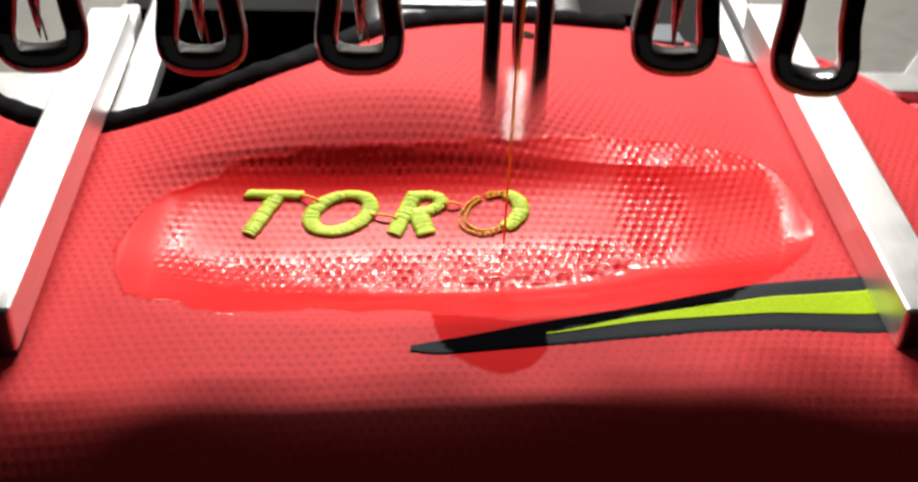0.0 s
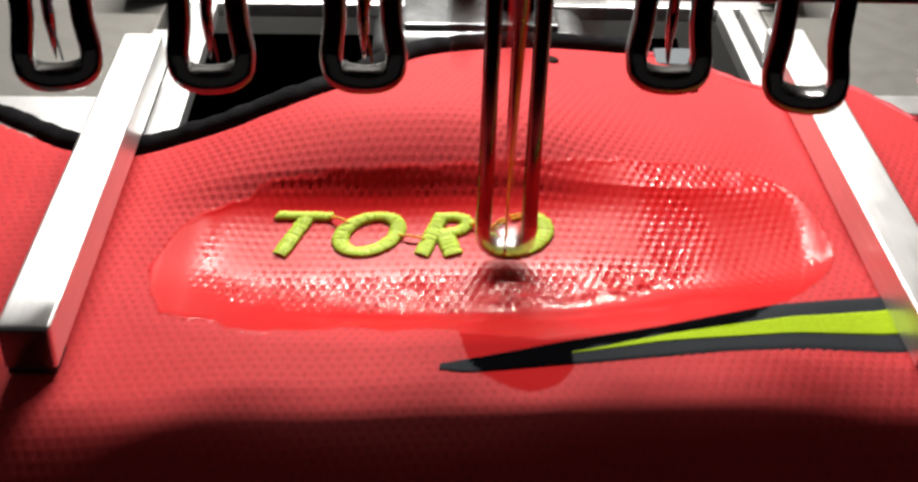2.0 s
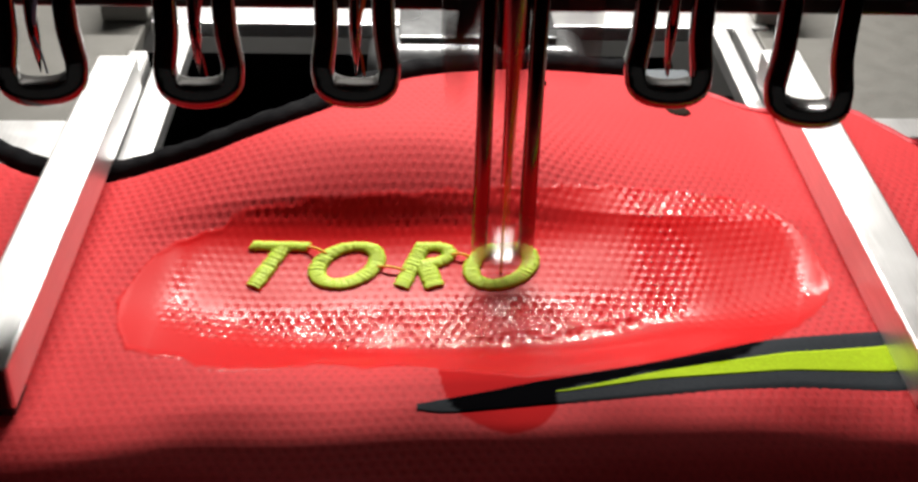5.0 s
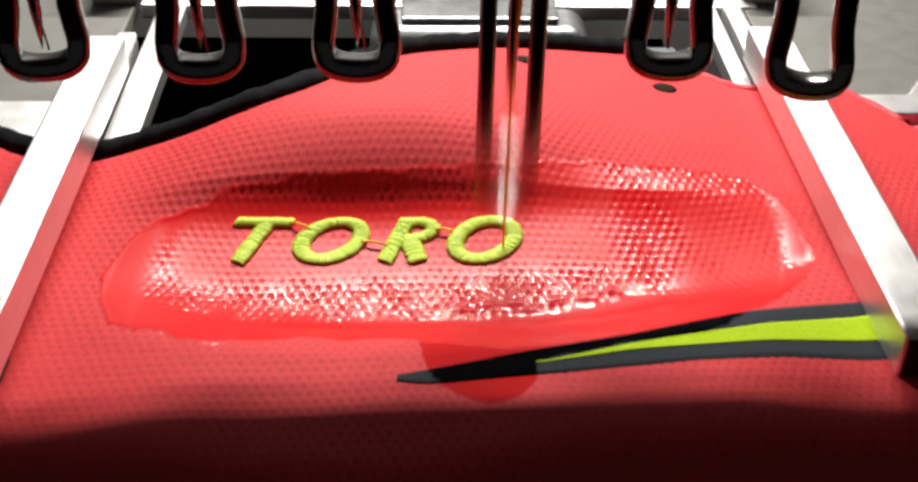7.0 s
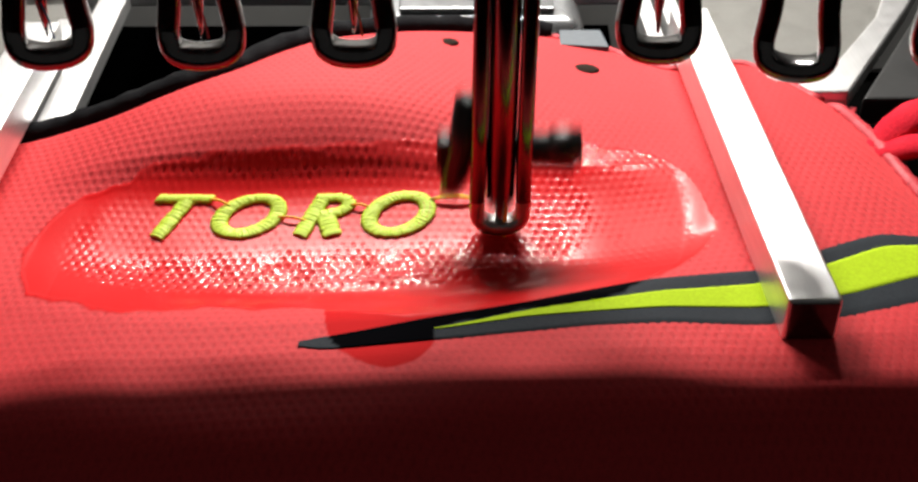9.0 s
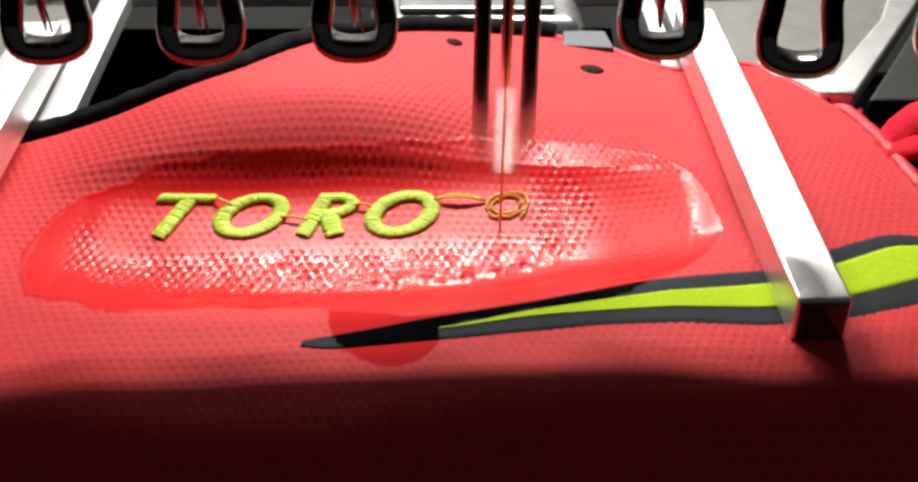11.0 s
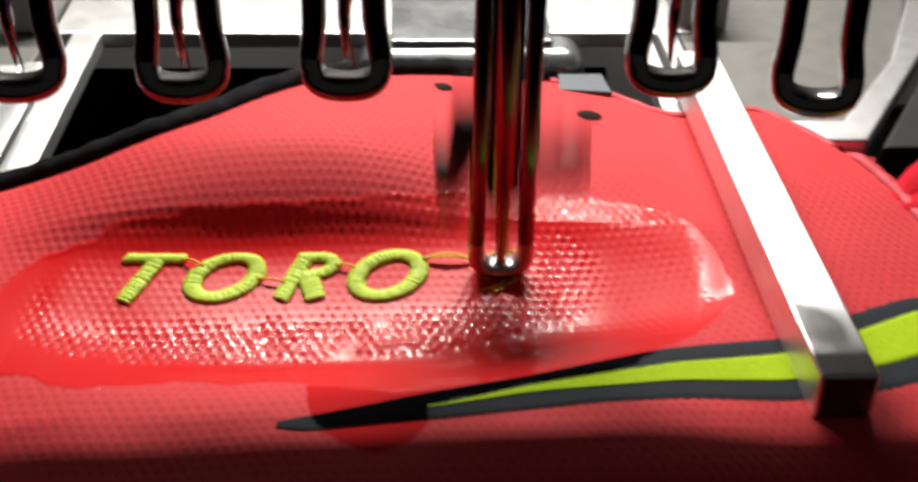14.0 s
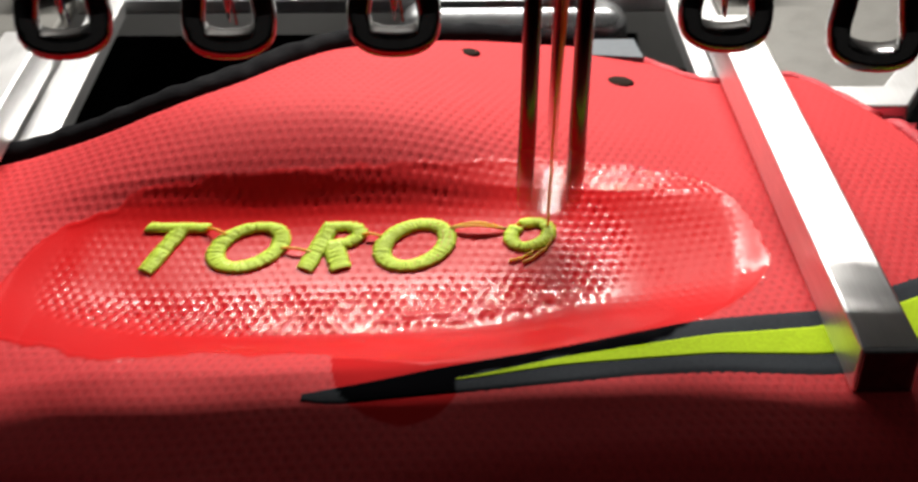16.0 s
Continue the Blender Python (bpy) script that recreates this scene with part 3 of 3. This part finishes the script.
hoop = empty("shoe_clamp", "bright aluminium clamping frame round the shoe opening", "frame")
part("side_rail", block((-62.4, 24, -3), (-57.4, 77, 0.2), 0.4), ALUMINIUM, hoop)
part("side_rail", block((-66.6, 26, -2.2), (-63.4, 62, 1.8), 0.4), ALUMINIUM, hoop)
part("side_rail", block((35.0, 38, -3), (38.0, 77, 0.2), 0.4), ALUMINIUM, hoop)
part("side_rail", block((39.2, 38, -3), (42.5, 77, 0.6), 0.4), ALUMINIUM, hoop)
part("cross_rail", block((-66, 77.2, -3), (46, 124, 0.0), 0.5), ALUMINIUM, hoop)
part("side_plate", prism([(-115, 30), (-67.2, 30), (-67.2, 124), (-115, 124)], -4.2, -1.2, 0.4), PAINTED, hoop, "grey side plate")
part("plate_edge", prism([(-115, 28.0), (-68.0, 28.0), (-68.0, 41), (-115, 41)], -1.0, 0.0, 0.3), ALUMINIUM, hoop, "bright plate edge")
part("side_plate", prism([(43.4, 44), (54, 44), (63, 44), (78, 66), (90, 95), (90, 124), (43.4, 124)], -3.4, -0.6, 0.4), PAINTED, hoop, "grey side plate with a cut corner")
part("plate_edge", prism([(48, 37.6), (64.4, 37.6), (84.5, 70), (98, 94), (90, 94), (77.4, 66), (62.5, 44), (48, 44)], -3.4, 0.0, 0.4), ALUMINIUM, hoop, "bright plate edge")
part("strap", prism([(66.5, 37), (90, 37), (125, 92), (100, 92)], -6, -1.0, 0.5), RUBBER, hoop, "black strap beside the plate")
part("block", block((-75, 79, -1), (-66.5, 96, 9), 0.5), PAINTED, hoop, "grey clamp block")
part("block", block((43.5, 79, -0.4), (52, 96, 9), 0.5), PAINTED, hoop, "grey clamp block")
MOVING.append(hoop)

# ---- the embroidery machine: arm, needle case, feet, needles ----
machine = empty("embroidery_machine", "embroidery machine with light grey body, cast arm and dark needle case", "machine")
part("arm", block((-19.6, 66, -18), (19.6, 155.5, -0.6), 4, 4), ARM, machine, "cast grey arm reaching into the shoe", smooth=True)
part("arm_cap", block((-14, 70, -0.58), (14, 92, 0.6), 0.5), ARM, machine)
part("back_panel", block((-150, 156, -58), (150, 170, 130), 2.0), ENAMEL, machine, "light grey enamelled panel")
part("lamp_hood", block((-150, 138, 150), (150, 170, 162), 2.0), ENAMEL, machine, "light grey lamp hood")
part("case_lip", block((-130, 7.0, 33.6), (130, 9.4, 36.0), 0.5, 3), CASE, machine, "dark glossy lower lip of the needle case")
part("needle_case", block((-130, 7.6, 36.4), (130, 12.0, 160), 0.8), CASE, machine, "dark needle case")


def foot_loop(half=3.2, wide=0.97, length=52.0, bend=0.0, flare=0.65, deep=1.0):
    """A stirrup: two prongs joined by a rounded, deeper sole."""
    path, depth, thick = [], [], []
    r = 2.5
    zs = [length, 40, 30, 22, 16, 12, 9, 7, 5.2, 4.4]

    def bulge(z):
        return flare * math.exp(-((z - 4.4) / 3.2) ** 2)
    for z in zs:
        path.append((-half - bulge(z), z))
    for i in range(1, 14):
        a = math.pi + math.pi * i / 14
        s = abs(math.cos(a)) ** 0.88 * (1 if math.cos(a) > 0 else -1)
        path.append(((half + 0.97 * flare) * s, 3.75 + r * math.sin(a) * (abs(math.sin(a)) ** -0.2)))
    for z in reversed(zs):
        path.append((half + bulge(z), z))
    verts, faces, sides = [], [], 16
    for i, (x, z) in enumerate(path):
        a, b = path[max(i - 1, 0)], path[min(i + 1, len(path) - 1)]
        d = Vector((b[0] - a[0], 0, b[1] - a[1])).normalized()
        n = Vector((d.z, 0, -d.x))
        low = math.exp(-(max(z - 0.9, 0) / 3.2) ** 2)
        x += bend * math.exp(-(z / 6.0) ** 2)
        t, w = (1.38 - 0.08 * low) * wide, 1.3 * min(deep, 1) + deep * low
        for k in range(sides):
            q = 2 * math.pi * k / sides
            c, s = math.cos(q), math.sin(q)
            c, s = math.copysign(abs(c) ** 0.6, c), math.copysign(abs(s) ** 0.6, s)
            verts.append(Vector((x, 0, z)) + n * (t * c) + Vector((0, w * s, 0)))
    for i in range(len(path) - 1):
        for k in range(sides):
            a, b = i * sides + k, i * sides + (k + 1) % sides
            faces.append((a, b, b + sides, a + sides))
    return verts, faces


def some_of(verts, faces):
    """The given faces with only the points that they use."""
    used = sorted({i for q in faces for i in q})
    at = {i: k for k, i in enumerate(used)}
    return [verts[i] for i in used], [tuple(at[i] for i in q) for q in faces]


def presser_foot(label, half=3.2, wide=0.97, sole=None, bend=0.0, flare=0.65, deep=1.0):
    """Two prongs and a sole that joins them, under a shank."""
    foot = empty("presser_foot", label, "presser foot", "row of presser feet")
    v, f = foot_loop(half, wide, bend=bend, flare=flare, deep=deep)
    low = [q for q in f if max(v[i].z for i in q) < 6.4]
    high = [q for q in f if max(v[i].z for i in q) >= 6.4]
    for side in (-1, 1):
        link("prong", *some_of(v, [q for q in high if v[q[0]].x * side > 0]), STEEL, foot)
    link("sole", *some_of(v, low), sole or STEEL, foot, "worn bright sole" if sole else "")
    part("shank", block((-4.6, -1.4, 50), (4.6, 1.4, 62), 0.4), STEEL, foot)
    return foot


def needle(label, thread_colour, tilt):
    nd = empty("needle", label, "needle", "row of needles")
    v, f = sweep([(0, 0, 60), (0, 0, 24), (0, 0, 20), (0, 0, 9), (0, 0, 6.2), (0, 0, 4.6), (0, 0, 2), (0, 0, 0.02)], [1.0, 1.0, 0.72, 0.62, 0.72, 0.66, 0.36, 0.03], 12, 1, (0, 1, 0))
    link("shaft", v, f, NEEDLE, nd)
    pts = [(0.9 * tilt + 0.5 * math.sin(s * 5), -0.75, 5.2 + 48 * s) for s in np.linspace(0, 1, 12)]
    pts[0] = (0, -0.3, 5.0)
    v, f = sweep(pts, 0.24, 7, 1, (0, 1, 0))
    link("thread", v, f, thread_colour, nd, "thread running down to the needle's eye")
    v, f = sweep([(0.05, -0.5, 5.0), (0.5 * tilt + 0.25, -0.9, 2.8), (0.7 * tilt + 0.3, -0.9, 0.4)], 0.13, 6, 1, (0, 1, 0))
    link("thread_end", v, f, thread_colour, nd, "loose thread end")
    return nd


FEET = [(-54, 25.0, 14, 2.5), (-36, 24.9, 6, 1.0), (-18, 25.1, 0, 0), (18, 25.4, -5, 0), (35.0, 22.9, -14, -1.5), (54, 23.6, -14, 0)]
for (x, z, turn, lean), bend in zip(FEET, (0.0, 0.0, 0.0, 0.3, 0.4, 0.4)):
    presser_foot("polished steel presser foot, raised, in the machine's shade", bend=bend).matrix_basis = pose(x * MM, 0, z * MM, 0, lean, turn)
for (x, z, turn, lean), colour, tint in zip(FEET[:4], (BLUE_THREAD, RED_THREAD, ORANGE_THREAD, RED_THREAD), ("blue", "red", "orange", "red")):
    needle("steel needle threaded with %s thread" % tint, colour, 1 if x < 0 else -0.4).matrix_basis = pose(x * MM, 0, (z + 3.6) * MM, 0, 0, 0)

working_foot = presser_foot("polished steel presser foot moving up and down over the stitches", 2.9, 0.74, LIT_STEEL, flare=0.12, deep=0.75)
working_needle = needle("working needle in its bar and clamp, with gold thread", GOLD_THREAD, 0.3)
v, f = sweep([(0, 0.6, 120), (0, 0.6, 17.5), (0, 0.6, 16.8)], [1.9, 1.9, 1.5], 18, 1, (0, 1, 0))
link("needle_bar", v, f, STEEL, working_needle, "polished needle bar")
part("needle_clamp", prism([(-8.2, 1.2), (-3, 2.4), (3, 2.4), (9.6, 1.0), (9.6, 4.2), (-8.2, 4.2)], 21, 26, 0.5), CASE, working_needle, "dark needle clamp")
v, f = sweep([(-4.2, 2.2, 32), (-4.8, 2.0, 26), (-5.9, 1.6, 20.5), (-6.7, 1.4, 18)], [1.7, 1.9, 1.8, 1.2], 12, 1, (0, 1, 0))
link("thread_guide", v, f, CASE, working_needle, "dark bent thread guide")
v, f = sweep([(3.0, 2.2, 24.5), (6.2, 2.2, 24.5), (6.3, 2.2, 24.5), (10.2, 2.2, 24.5)], [1.8, 1.8, 2.6, 2.6], 14)
link("clamp_screw", v, f, CASE, working_needle, "dark clamp screw")
v, f = sweep([(0.1, -0.5, 60), (0.1, -0.4, 30), (0.0, 0, 0.3)], 0.17, 7, 1, (0, 1, 0))
working_thread = tagged(link("needle_thread", v, f, GOLD_THREAD), "taut gold thread from the needle to the cloth", "thread")

# ---- machine bed; the dim room round it is the world ----
bed = tagged(part("ground", block((-700, -500, -72), (700, 700, -60), 1.0), BENCH), "dark machine bed under the shoe", "machine bed", kind="structure")

# ---- what moves ----
# seconds, height of the working foot over the cloth
BOTTOMS = [-0.35, 0.51, 1.375, 2.24] + [3.10 + 0.8435 * j for j in range(17)]
STROKE = ([-0.43, -0.385, -0.34, -0.3, -0.25, -0.2, 0, 0.13, 0.18, 0.22, 0.26, 0.30, 0.34, 0.38, 0.43], [25, 23, 14, 4.0, 0.5, 0.1, 0, 0, 0.3, 1.8, 5.4, 11, 17.5, 22.5, 25])


def phase(t):
    return min((t - b for b in BOTTOMS), key=abs)


FOOT = [(i / 30, float(np.interp(phase(i / 30), *STROKE))) for i in range(481)]
TIP = [(i / 30, -14 + 40 * abs(math.sin(math.pi * phase(i / 30) / 0.85)) ** 1.4) for i in range(481)]


def motions():
    for thing in MOVING:
        walk(thing, [(t, pose(x * MM, y * MM, 0)) for t, x, y in SHOE])
    walk(working_foot, [(t, pose(0, 0, (z + 0.2) * MM)) for t, z in FOOT])
    walk(working_needle, [(t, pose(0, 0, z * MM)) for t, z in TIP])
    for ob, t in GROWING:
        low, high = pose(0, 0, -2.2 * MM), pose(0, 0, 0)
        if t <= 0:
            rows = [(0, high), (16, high)]
        elif t >= 15.9:
            rows = [(0, low), (16, low)]
        else:
            rows = [(0, low), (max(t - 0.1, 0.03), low), (t + 0.03, high), (16, high)]
        walk(ob, rows)


motions()
